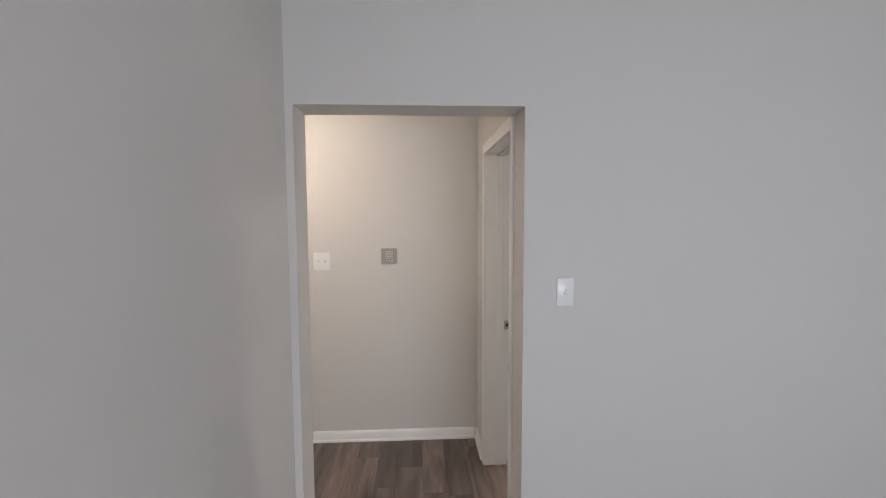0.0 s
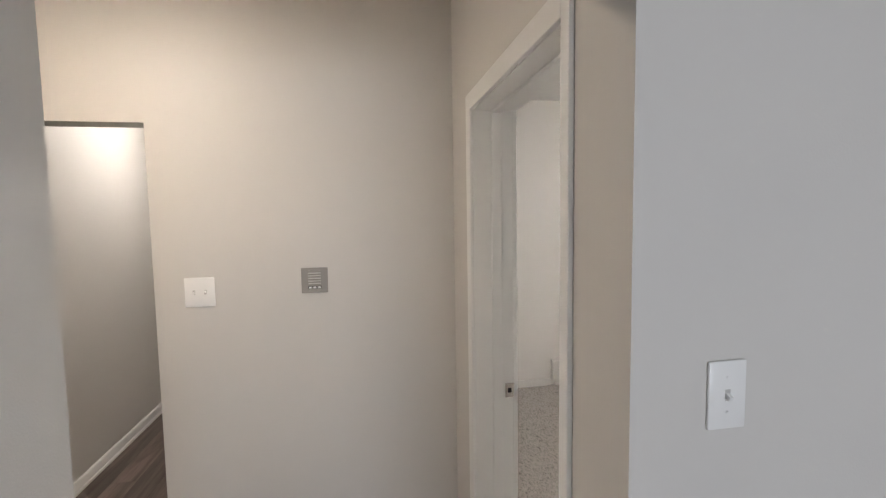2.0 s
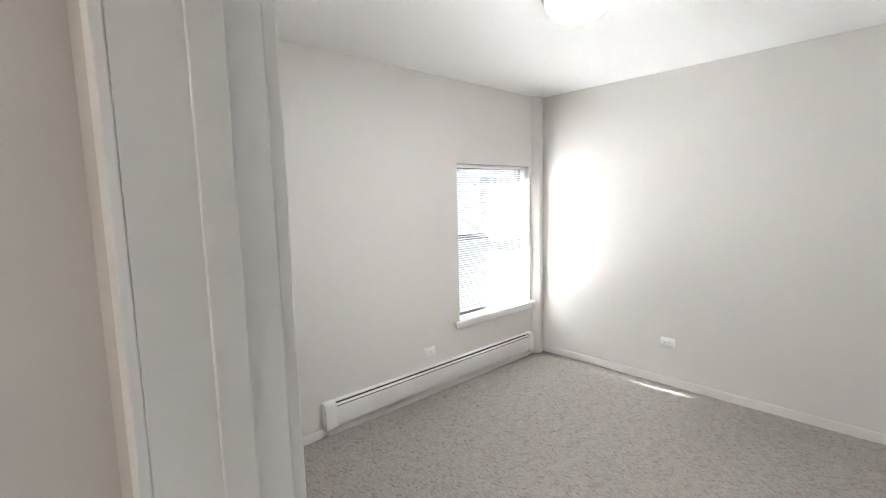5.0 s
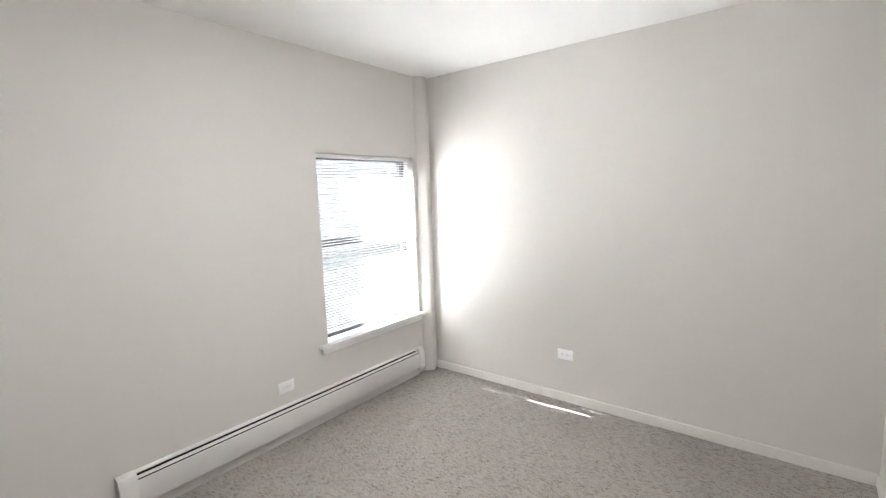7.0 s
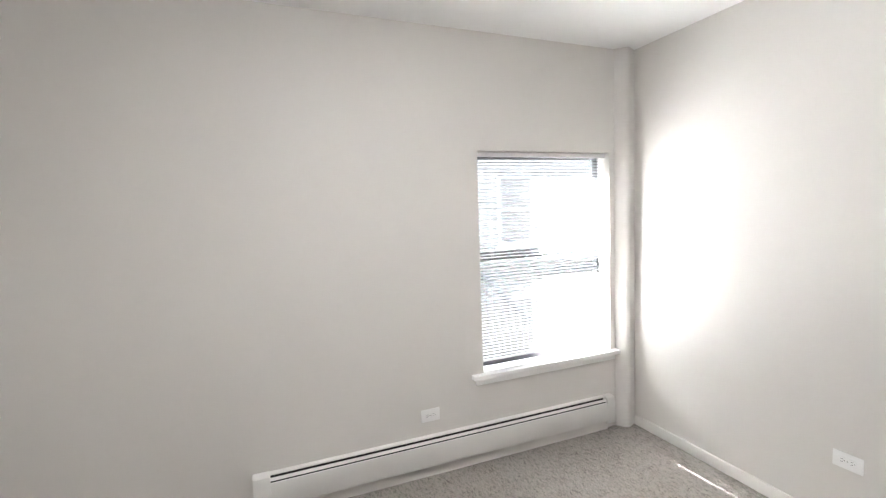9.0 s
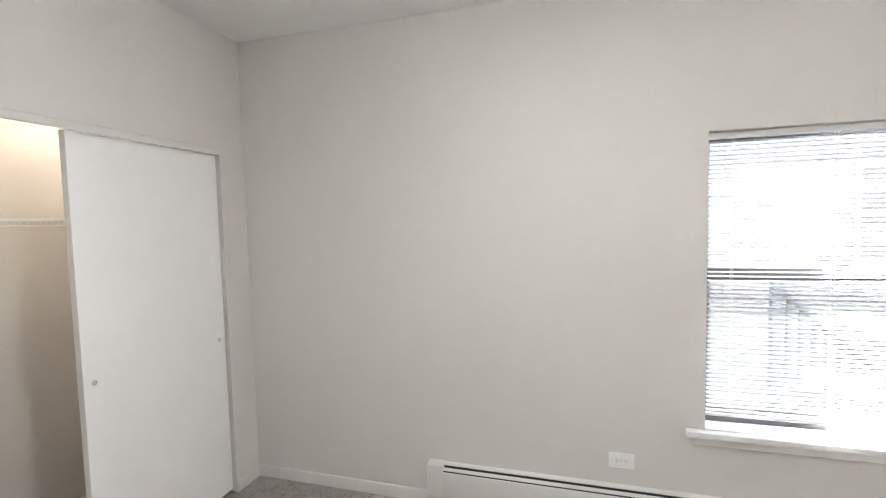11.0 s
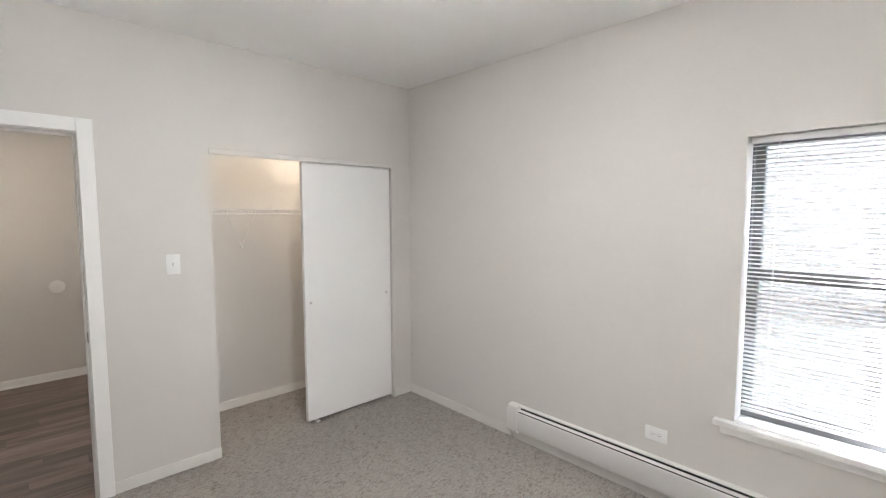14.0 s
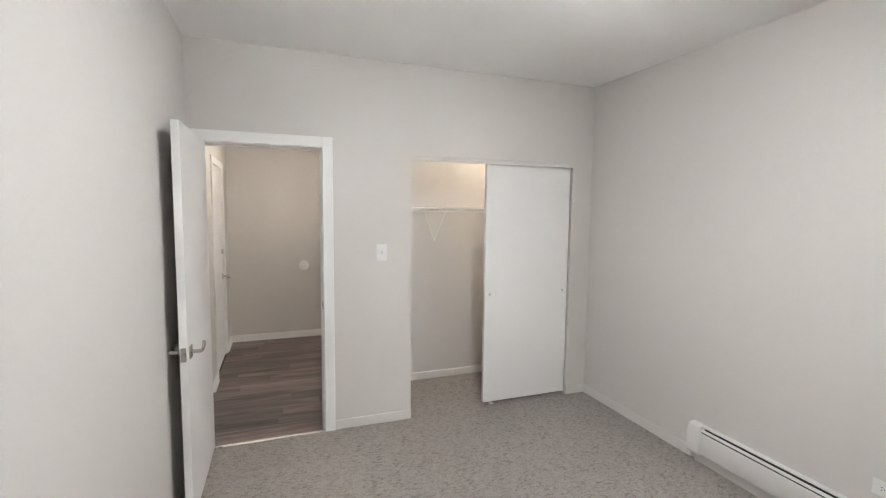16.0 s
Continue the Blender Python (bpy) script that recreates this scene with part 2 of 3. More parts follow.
def sweep(profile, axis, a, b, at=(0, 0)):
    """A bar with the closed outline profile, from a to b along x or y. Outline: (out, z) pairs; out is along y or x."""
    bm = bmesh.new()
    ends = []
    for s in (a, b):
        ends.append([bm.verts.new((s, at[0] + u, at[1] + v) if axis == "x" else (at[0] + u, s, at[1] + v)) for u, v in profile])
    n = len(profile)
    for i in range(n):
        j = (i + 1) % n
        bm.faces.new((ends[0][i], ends[0][j], ends[1][j], ends[1][i]))
    bm.faces.new(ends[0])
    bm.faces.new(ends[1])
    bmesh.ops.recalc_face_normals(bm, faces=bm.faces)
    return bm


def put(name, bm, mat, smooth=0):
    me = bpy.data.meshes.new(name)
    bm.to_mesh(me)
    bm.free()
    me.materials.append(mat)
    if smooth:
        for p in me.polygons:
            p.use_smooth = True
        me.set_sharp_from_angle(angle=radians(smooth))
    return new(name, me)


def part(name, bm, mat, parent, label="", smooth=0):
    """One mesh object under a thing or a part, with the coordinates of its root."""
    ob = put(name, bm, mat, smooth)
    ob.parent = parent
    if label:
        ob["label"] = label
    return ob


def structure(name, bm, mat, label, category, smooth=0):
    return tagged(put(name, bm, mat, smooth), label, category, kind="structure")


def thing(name, label, category, at=(0, 0, 0), rz=0, group=""):
    ob = new(name)
    ob.empty_display_size = 0.05
    ob.matrix_world = pose(*at, 0, 0, rz)
    return tagged(ob, label, category, group)


# ---- plan ----
E_X, N_Y, S_Y, H = 3.715, 2.25, -0.84, 2.675          # bedroom: x 0 to E_X, y S_Y to N_Y
HC_X, HN_Y, HS_Y, HW_X = -0.155, 0.372, -0.878, -2.70   # hall faces
W1_Y, W1_L, W1_R, W1_H = -1.069, -1.078, -0.158, 2.082 # opening from the first room
FZ = -0.025                                           # hall floor, lower than the carpet
D_S, D_N, D_H = -0.816, -0.018, 2.03                      # bedroom door, clear opening
CL_S, CL_N, CL_H, CL_B = 0.632, 2.056, 2.012, -0.75   # closet opening and back wall
WX0, WX1, WZ0, WZ1 = 2.512, 3.522, 0.565, 1.953       # bedroom window opening
FZ1 = WZ1 + 0.05                                      # top of the window frame behind the reveal
PAS_E, PAS_W, PAS_H = -1.463, -2.35, 2.037             # passage north of the hall
R1_W, R1_E, R1_S = -1.11, 2.60, -5.2                  # first room
WA, WB = -0.4, 1.4                                    # unseen window of the first room, behind the start
ED0, ED1 = -2.235, -1.435                             # entry door in the hall
J = 0.02                                              # jamb board

# ---- walls, floors, ceilings ----
structure("wall_bedroom_west", boxes(
    (HC_X, 0, S_Y, D_S - J, FZ, H), (HC_X, 0, D_S - J, D_N + J, D_H + J, H), (HC_X, 0, D_N + J, CL_S, FZ, H),
    (HC_X, 0, CL_S, CL_N, CL_H, H), (HC_X, 0, CL_N, N_Y, FZ, H)), WALL, "warm grey painted wall with door and closet openings", "wall")
structure("wall_bedroom_north", boxes(
    (-0.95, WX0, N_Y, N_Y + 0.11, FZ, H), (WX1, E_X + 0.2, N_Y, N_Y + 0.11, FZ, H),
    (WX0, WX1, N_Y, N_Y + 0.11, FZ, WZ0), (WX0, WX1, N_Y, N_Y + 0.11, WZ1, H),
    (-0.95, WX0 - 0.03, N_Y + 0.11, N_Y + 0.25, FZ, H), (WX1 + 0.06, E_X + 0.2, N_Y + 0.11, N_Y + 0.25, FZ, H),
    (WX0 - 0.03, WX1 + 0.06, N_Y + 0.11, N_Y + 0.25, FZ, WZ0), (WX0 - 0.03, WX1 + 0.06, N_Y + 0.11, N_Y + 0.25, FZ1, H)), WALL, "light grey painted outer wall around the window", "wall")
structure("wall_bedroom_east", one_box(E_X, E_X + 0.2, W1_Y, N_Y, FZ, H), WALL, "light grey painted plain wall", "wall")
structure("wall_bedroom_south", boxes((HC_X, E_X, W1_Y, S_Y, FZ, H), (W1_R, HC_X, W1_Y, HS_Y, FZ, H)), WALL, "light grey painted wall behind the open door", "wall")
structure("wall_hall_south", boxes(
    (-2.80, ED0 - J, W1_Y, HS_Y, FZ, H), (ED1 + J, W1_L, W1_Y, HS_Y, FZ, H), (ED0 - J, ED1 + J, W1_Y, HS_Y, D_H + J, H),
    (W1_L, W1_R, W1_Y, HS_Y, W1_H, H)), WALL, "warm white painted wall with an uncased opening", "wall")
structure("wall_hall_north", boxes(
    (PAS_E, HC_X, HN_Y, HN_Y + 0.12, FZ, H), (-2.80, PAS_E, HN_Y, HN_Y + 0.12, PAS_H, H), (-2.80, PAS_W, HN_Y, HN_Y + 0.12, FZ, PAS_H)),
    WALL, "warm beige painted hall wall beside a passage", "wall")
structure("wall_hall_west", one_box(HW_X - 0.1, HW_X, HS_Y, HN_Y, FZ, H), WALL, "beige painted end wall of the hall", "wall")
structure("wall_passage_west", one_box(PAS_W - 0.1, PAS_W, HN_Y + 0.12, 4.4, FZ, H), WALL, "grey painted passage wall", "wall")
structure("wall_passage_east", boxes((PAS_E, PAS_E + 0.1, HN_Y + 0.12, 4.4, FZ, H)), WALL, "grey painted passage wall", "wall")
structure("wall_passage_north", one_box(PAS_W - 0.1, PAS_E + 0.1, 4.4, 4.5, FZ, H), WALL, "grey painted passage end wall", "wall")
structure("wall_closet_back", one_box(CL_B - 0.1, CL_B, HN_Y + 0.12, N_Y, FZ, H), WALL, "grey painted closet back wall", "wall")
structure("wall_first_room_west", one_box(R1_W - 0.12, R1_W, R1_S, W1_Y, FZ, H), WALL, "cool grey painted wall", "wall")
structure("wall_first_room_south", boxes(
    (R1_W - 0.12, WA, R1_S - 0.12, R1_S, FZ, H), (WB, R1_E + 0.12, R1_S - 0.12, R1_S, FZ, H),
    (WA, WB, R1_S - 0.12, R1_S, FZ, 0.5), (WA, WB, R1_S - 0.12, R1_S, 1.6, H), (WA, WB, R1_S - 0.12, R1_S - 0.09, 0.5, 1.6)), WALL, "cool grey painted wall with a window opening", "wall")
structure("wall_first_room_east", one_box(R1_E, R1_E + 0.12, R1_S, W1_Y, FZ, H), WALL, "cool grey painted wall", "wall")
structure("wall_first_room_end", one_box(R1_E + 0.12, E_X + 0.2, W1_Y - 0.12, W1_Y, FZ, H), WALL, "outer wall", "wall")
ceil = one_box(-0.95, E_X + 0.2, S_Y - 0.1, N_Y + 0.25, H, H + 0.15)
for v in ceil.verts:                                  # the ceiling sags a little towards the window corner
    v.co.z -= 0.008 * max(v.co.x, 0.0)
structure("ceiling_bedroom", ceil, CEIL, "white painted smooth ceiling", "ceiling")
structure("ceiling_hall", one_box(-2.85, -0.95, W1_Y + 0.12, 4.5, H, H + 0.15), CEIL, "white painted hall ceiling", "ceiling")
structure("ceiling_hall_end", one_box(-0.95, HC_X + 0.1, W1_Y + 0.12, S_Y - 0.1, H, H + 0.15), CEIL, "white painted hall ceiling", "ceiling")
structure("ceiling_first_room", one_box(-2.85, E_X + 0.2, R1_S - 0.12, W1_Y + 0.12, H, H + 0.15), CEIL, "white painted ceiling", "ceiling")
structure("subfloor", boxes((-2.85, E_X + 0.2, R1_S - 0.12, HN_Y + 0.12, -0.3, FZ - 0.006), (-2.85, E_X + 0.2, HN_Y + 0.12, N_Y + 0.25, -0.3, FZ - 0.006),
    (-2.85, -0.95, N_Y + 0.25, 4.5, -0.3, FZ - 0.006)), DARK, "dark base under the floor planks", "floor")
structure("floor_first_room", one_box(R1_W, R1_E, R1_S, W1_Y, FZ - 0.005, FZ), VINYL, "grey-brown wood-look vinyl floor", "floor")


# carpet: one sheet with real pile unevenness
def carpet(x0, x1, y0, y1, step):
    nx, ny = int((x1 - x0) / step), int((y1 - y0) / step)
    xs, ys = np.linspace(x0, x1, nx + 1), np.linspace(y0, y1, ny + 1)
    X, Y = np.meshgrid(xs, ys)
    rng = np.random.default_rng(3)
    Z = rng.normal(0, 0.0012, X.shape) + 0.0015 * np.sin(X * 9.1 + 1.7 * np.sin(Y * 5.3)) * np.sin(Y * 8.3 + 1.3 * np.sin(X * 4.7))
    X = X + rng.normal(0, step * 0.2, X.shape)
    Y = Y + rng.normal(0, step * 0.2, X.shape)
    co = np.stack([X, Y, Z], -1).reshape(-1, 3)
    i = (np.arange(ny)[:, None] * (nx + 1) + np.arange(nx)[None, :]).reshape(-1)
    faces = np.stack([i, i + 1, i + nx + 2, i + nx + 1], -1)
    me = bpy.data.meshes.new("carpet")
    me.from_pydata(co.tolist(), [], faces.tolist())
    me.materials.append(CARPET)
    return new("floor_carpet", me)


tagged(carpet(0.0, E_X, S_Y, N_Y, 0.009), "grey mottled wall-to-wall loop-pile carpet", "carpet", kind="structure")
c2 = carpet(CL_B, 0.0, CL_S - 0.12, N_Y, 0.012)
c2.name = "floor_carpet_closet"
tagged(c2, "grey mottled carpet on the closet floor", "carpet", kind="structure")


# ---- baseboards and casings ----
BASE_LOW = [(0, 0), (0.012, 0), (0.012, 0.060), (0.008, 0.070), (0, 0.072)]
BASE_HALL = [(0, 0), (0.022, 0), (0.022, 0.016), (0.013, 0.024), (0.013, 0.064), (0.010, 0.074), (0.005, 0.082), (0, 0.083)]


def baseboard(axis, a, b, face, side, low=True, z=0.0):
    prof = [(u * side, v) for u, v in (BASE_LOW if low else BASE_HALL)]
    bm = sweep(prof, axis, a, b, (face, z - 0.004))
    return structure("baseboard", bm, TRIM if not low else BASEP, "white painted baseboard" if not low else "wall-coloured low baseboard", "baseboard", 30)


BASEP = material("baseboard_paint", (0.695, 0.672, 0.638), 0.4, spots=0.04, grain=0.004, bump=0.05, fine=90)
baseboard("x", 0.012, 1.14, N_Y, -1)
baseboard("y", S_Y + 0.012, 2.208, E_X, -1)
baseboard("y", D_N + 0.062, CL_S, 0.0, 1)
baseboard("y", CL_N, N_Y - 0.012, 0.0, 1)
baseboard("x", 0.012, E_X - 0.012, S_Y, 1)
baseboard("y", HN_Y + 0.135, N_Y - 0.012, CL_B, 1)
baseboard("x", CL_B + 0.012, HC_X, N_Y, -1)
baseboard("x", CL_B + 0.012, HC_X, HN_Y + 0.12, 1)
baseboard("x", PAS_E, HC_X - 0.022, HN_Y, -1, False, FZ)
baseboard("y", D_N + 0.062, HN_Y, HC_X, -1, False, FZ)
baseboard("y", HS_Y, HN_Y, HW_X, 1, False, FZ)
baseboard("x", ED1 + 0.064, W1_L, HS_Y, 1, False, FZ)
baseboard("x", HW_X + 0.022, ED0 - 0.064, HS_Y, 1, False, FZ)
baseboard("y", HN_Y + 0.13, 4.4, PAS_W, 1, False, FZ)
baseboard("x", PAS_W + 0.022, PAS_E, 4.4, -1, False, FZ)


def casing_set(name, axis, face, side, a, b, top, z0, w=0.06, d=0.013, bevel=0.004, label="white painted flat door casing", w_a=None):
    """Two legs and a head round an opening a to b on a wall face; each board bevelled."""
    root = tagged(new(name), label, "door casing", kind="structure")
    lo, hi = sorted((face, face + d * side))
    rows = ((a - (w_a or w), a, z0, top + w), (b, b + w, z0, top + w), (a, b, top, top + w))
    for nm, (p, q, r, s) in zip(("casing_leg", "casing_leg", "casing_head"), rows):
        bm = one_box(lo, hi, p, q, r, s, bevel=bevel) if axis == "y" else one_box(p, q, lo, hi, r, s, bevel=bevel)
        part(nm, bm, TRIM, root)
    return root


# bedroom door frame
casing_set("door_casing_bedroom", "y", 0.0, 1, D_S - 0.004, D_N + 0.004, D_H + 0.004, 0.0, w=0.072, d=0.022)
casing_set("door_casing_hall", "y", HC_X, -1, D_S - 0.004, D_N + 0.004, D_H + 0.004, FZ, w=0.064, bevel=0.0025, w_a=0.040)
frame_root = tagged(new("door_frame"), "white painted wooden door frame with stops and strike plate", "door frame", kind="structure")
part("jamb", one_box(HC_X, 0, D_N, D_N + J, FZ, D_H + J), TRIM, frame_root)
part("jamb", one_box(HC_X, 0, D_S - J, D_S, FZ, D_H + J), TRIM, frame_root)
part("head", one_box(HC_X, 0, D_S, D_N, D_H, D_H + J), TRIM, frame_root)
part("stop", one_box(-0.085, -0.045, D_N - 0.007, D_N, FZ, D_H, bevel=0.002), TRIM, frame_root)
part("stop", one_box(-0.085, -0.045, D_S, D_S + 0.012, FZ, D_H, bevel=0.003), TRIM, frame_root)
part("stop", one_box(-0.085, -0.045, D_S + 0.012, D_N - 0.012, D_H - 0.012, D_H, bevel=0.003), TRIM, frame_root)
strike = part("strike_plate", boxes((-0.032, 0.003, D_N - 0.002, D_N + 0.001, 0.898, 0.917), (-0.032, 0.003, D_N - 0.002, D_N + 0.001, 0.937, 0.956),
              (-0.032, -0.022, D_N - 0.002, D_N + 0.001, 0.917, 0.937), (-0.007, 0.003, D_N - 0.002, D_N + 0.001, 0.917, 0.937)), NICKEL, frame_root, "small steel strike plate")
# flush black block, the hole's shade as colour
part("latch_hole", one_box(-0.022, -0.007, D_N - 0.0008, D_N + 0.004, 0.917, 0.937), DARK, strike)
structure("threshold", one_box(HC_X - 0.002, 0.0, D_S, D_N, FZ - 0.004, FZ + 0.001), VINYL, "wood-look floor in the doorway", "floor")
structure("carpet_strip", sweep([(-0.012, FZ), (0.014, FZ), (0.014, 0.004), (0.0, 0.007), (-0.010, 0.002)], "y", D_S, D_N), NICKEL, "thin metal strip where carpet meets planks", "threshold", 30)


# ---- bedroom door leaf ----
def lever(parent, side, y_face):
    """Rose plate, neck and a bent lever on one face of the leaf; parts of the leaf."""
    x, z = 0.712, 0.885
    h = part("handle", one_box(x - 0.026, x + 0.026, *sorted((y_face, y_face + side * 0.008)), z - 0.032, z + 0.032, bevel=0.003), NICKEL, parent, "satin nickel lever handle on a square rose", 30)
    bm = rod(bmesh.new(), (x, y_face, z), (x, y_face + side * 0.05, z), 0.010, 14)
    part("neck", bm, NICKEL, h, smooth=40)
    bm = bmesh.new()
    pts = [(x + 0.004, 0.05, z), (x - 0.04, 0.052, z - 0.002), (x - 0.085, 0.050, z), (x - 0.108, 0.048, z + 0.005), (x - 0.120, 0.046, z + 0.014)]
    pts = [(a, y_face + side * b, c) for a, b, c in pts]
    for p, q in zip(pts, pts[1:]):
        rod(bm, p, q, 0.0085, 12)
        bmesh.ops.create_uvsphere(bm, u_segments=12, v_segments=8, radius=0.0085, matrix=Matrix.Translation(q))
    part("lever", bm, NICKEL, h, smooth=40)


leaf = thing("door_1", "white flush bedroom door standing open against the wall", "door", (0.018, -0.775, 0.0), -0.5)
part("panel", one_box(0.0, 0.768, 0.005, 0.042, 0.012, D_H - 0.004, bevel=0.002), DOORP, leaf)
lever(leaf, 1, 0.042)
lever(leaf, -1, 0.005)
part("latch_plate", one_box(0.7675, 0.770, 0.011, 0.036, 0.850, 0.920, bevel=0.0005), NICKEL, leaf)
part("latch_bolt", one_box(0.769, 0.779, 0.020, 0.032, 0.877, 0.893, bevel=0.002), NICKEL, leaf)
for hz in (0.22, 1.0, 1.80):
    part("hinge", rod(bmesh.new(), (-0.004, 0.0, hz - 0.045), (-0.004, 0.0, hz + 0.045), 0.006, 12), NICKEL, leaf, smooth=40)

# ---- entry door in the hall ----
casing_set("door_casing_entry", "x", HS_Y, 1, ED0 - 0.004, ED1 + 0.004, D_H + 0.004, FZ)
entry = thing("door_2", "white painted closed entry door with knob and deadbolt", "door", (0, 0, 0))
part("panel", one_box(ED0, ED1, HS_Y - 0.055, HS_Y - 0.012, FZ + 0.008, D_H, bevel=0.002), DOORP, entry)
part("jamb", one_box(ED0 - J, ED0, W1_Y, HS_Y, FZ, D_H + J), TRIM, entry)
part("jamb", one_box(ED1, ED1 + J, W1_Y, HS_Y, FZ, D_H + J), TRIM, entry)
part("head", one_box(ED0, ED1, W1_Y, HS_Y, D_H, D_H + J), TRIM, entry)
kn = part("knob", lathe([(0, 0.075), (0.018, 0.073), (0.027, 0.058), (0.024, 0.045), (0.011, 0.035), (0.011, 0.010), (0.032, 0.008), (0.033, 0.0)], 24), NICKEL, entry, "satin nickel round knob", 40)
kn.matrix_basis = pose(ED0 + 0.065, HS_Y - 0.012, 0.865, -90)
db = part("deadbolt", lathe([(0, 0.018), (0.026, 0.016), (0.030, 0.0)], 24), NICKEL, entry, "satin nickel deadbolt", 40)
db.matrix_basis = pose(ED0 + 0.065, HS_Y - 0.012, 1.14, -90)

# ---- closet ----
track = thing("closet_track", "white painted top track of the sliding closet doors", "track")
part("fascia", one_box(-0.012, 0.005, CL_S, CL_N, CL_H - 0.034, CL_H - 0.002, bevel=0.002), BASEP, track)
part("rail", boxes((-0.080, -0.012, CL_S, CL_N, CL_H - 0.012, CL_H - 0.001)), STEEL, track)


def closet_door(x, y0, y1):
    root = thing("sliding_door", "white flush sliding closet door pushed to one side", "closet door", (x, y0, 0.0), group="closet doors")
    w = y1 - y0
    part("panel", one_box(-0.034, 0.0, 0.0, w, 0.022, CL_H - 0.032, bevel=0.002), DOORP, root)
    for yy in (0.045, w - 0.045):
        cup = part("finger_pull", lathe([(0.011, 0.0), (0.0105, 0.0022), (0.0085, 0.0022), (0.0075, 0.0006), (0, 0.0004)], 20), NICKEL, root, "small round finger pull", 40)
        cup.matrix_basis = pose(0.0, yy, 0.93, 0, 90, 0)
    return root


closet_door(-0.024, 1.262, 2.050)
closet_door(-0.066, 1.290, 2.054)
guide = thing("floor_guide", "small white plastic floor guide under the sliding door", "door guide", (-0.04, 1.345, 0.0))
part("base", one_box(-0.030, 0.024, -0.014, 0.014, -0.003, 0.004, bevel=0.001), PLATE, guide)
part("fin", one_box(0.018, 0.022, -0.010, 0.010, 0.004, 0.013, bevel=0.001), PLATE, guide)

shelf = thing("wire_shelf", "white wire closet shelf with bracing on the back wall", "shelf")
SH_Z = 1.63
SX0, SX1, SY0, SY1 = CL_B + 0.004, -0.44, HN_Y + 0.125, N_Y - 0.004
for sx, sz in ((SX0 + 0.004, SH_Z), (SX1, SH_Z), (SX1 + 0.004, SH_Z - 0.030)):
    part("long_wire", rod(bmesh.new(), (sx, SY0, sz), (sx, SY1, sz), 0.0032, 8), WIRE, shelf, smooth=40)
n_w = 68
for i in range(n_w):
    yy = SY0 + (i + 0.5) * (SY1 - SY0) / n_w
    bm = rod(bmesh.new(), (SX0, yy, SH_Z + 0.004), (SX1, yy, SH_Z + 0.004), 0.0014, 6)
    rod(bm, (SX1 + 0.001, yy, SH_Z + 0.004), (SX1 + 0.004, yy, SH_Z - 0.030), 0.0014, 6)
    part("cross_wire", bm, WIRE, shelf)
for by in (1.072,):
    br = part("brace", rod(rod(bmesh.new(), (CL_B + 0.006, by, 1.333), (CL_B + 0.03, by - 0.115, SH_Z - 0.004), 0.0022, 8), (CL_B + 0.006, by, 1.333), (CL_B + 0.03, by + 0.115, SH_Z - 0.004), 0.0022, 8), WIRE, shelf, smooth=40)
    part("clip", one_box(CL_B, CL_B + 0.012, by - 0.008, by + 0.008, 1.322, 1.345, bevel=0.002), PLATE, br)
# no bulb is in sight; this one is added for the warm glow
bulb = thing("closet_light", "small bare bulb holder, assumed and unseen, on the closet ceiling", "lamp", (-0.45, 1.75, H))
part("holder", lathe([(0, -0.06), (0.025, -0.06), (0.03, -0.03), (0.055, -0.02), (0.055, 0.0)], 24), PLATE, bulb, smooth=40)
part("bulb", lathe([(0, -0.14), (0.02, -0.135), (0.03, -0.115), (0.027, -0.09), (0.015, -0.06)], 20), OPALW, bulb, smooth=60)

# ---- corner pipe chase ----
chase = bmesh.new()
ring = [(3.566, 2.251), (3.567, 2.246), (3.573, 2.238), (3.610, 2.194), (3.620, 2.186), (3.632, 2.183), (3.645, 2.186), (3.700, 2.213), (3.716, 2.217), (3.716, 2.251)]
lows, highs = ([chase.verts.new((x, y, z)) for x, y in ring] for z in (-0.004, H))
for i in range(len(ring)):
    chase.faces.new((lows[i], lows[i - 1], highs[i - 1], highs[i]))
chase.faces.new(lows)
chase.faces.new(highs)
bmesh.ops.recalc_face_normals(chase, faces=chase.faces)
structure("corner_chase", chase, WALL, "painted slanting pipe chase in the corner by the window", "pipe chase", 40)


# ---- bedroom window ----
win = tagged(new("window_1"), "double-hung window with grey sash, bright daylight outside", "window", kind="structure")
FY, FX0, FX1 = N_Y + 0.112, WX0 - 0.03, WX1 + 0.06
part("window_frame", boxes((FX0, FX0 + 0.035, FY, FY + 0.09, WZ0, FZ1), (FX1 - 0.035, FX1, FY, FY + 0.09, WZ0, FZ1),
          (FX0 + 0.035, FX1 - 0.035, FY, FY + 0.09, FZ1 - 0.045, FZ1), (FX0 + 0.035, FX1 - 0.035, FY, FY + 0.09, WZ0, WZ0 + 0.035)), SASH, win, "grey window frame")
MEET = 1.285


def sash(y, z0, z1):
    x0, x1, r = FX0 + 0.035, FX1 - 0.035, 0.038
    s = part("sash", boxes((x0, x0 + r, y, y + 0.03, z0, z1), (x1 - r, x1, y, y + 0.03, z0, z1), (x0 + r, x1 - r, y, y + 0.03, z0, z0 + r), (x0 + r, x1 - r, y, y + 0.03, z1 - r, z1)), SASH, win, "grey sash")
    g = part("pane", one_box(x0 + r, x1 - r, y + 0.013, y + 0.017, z0 + r, z1 - r), GLASS, s)
    g.visible_shadow = False


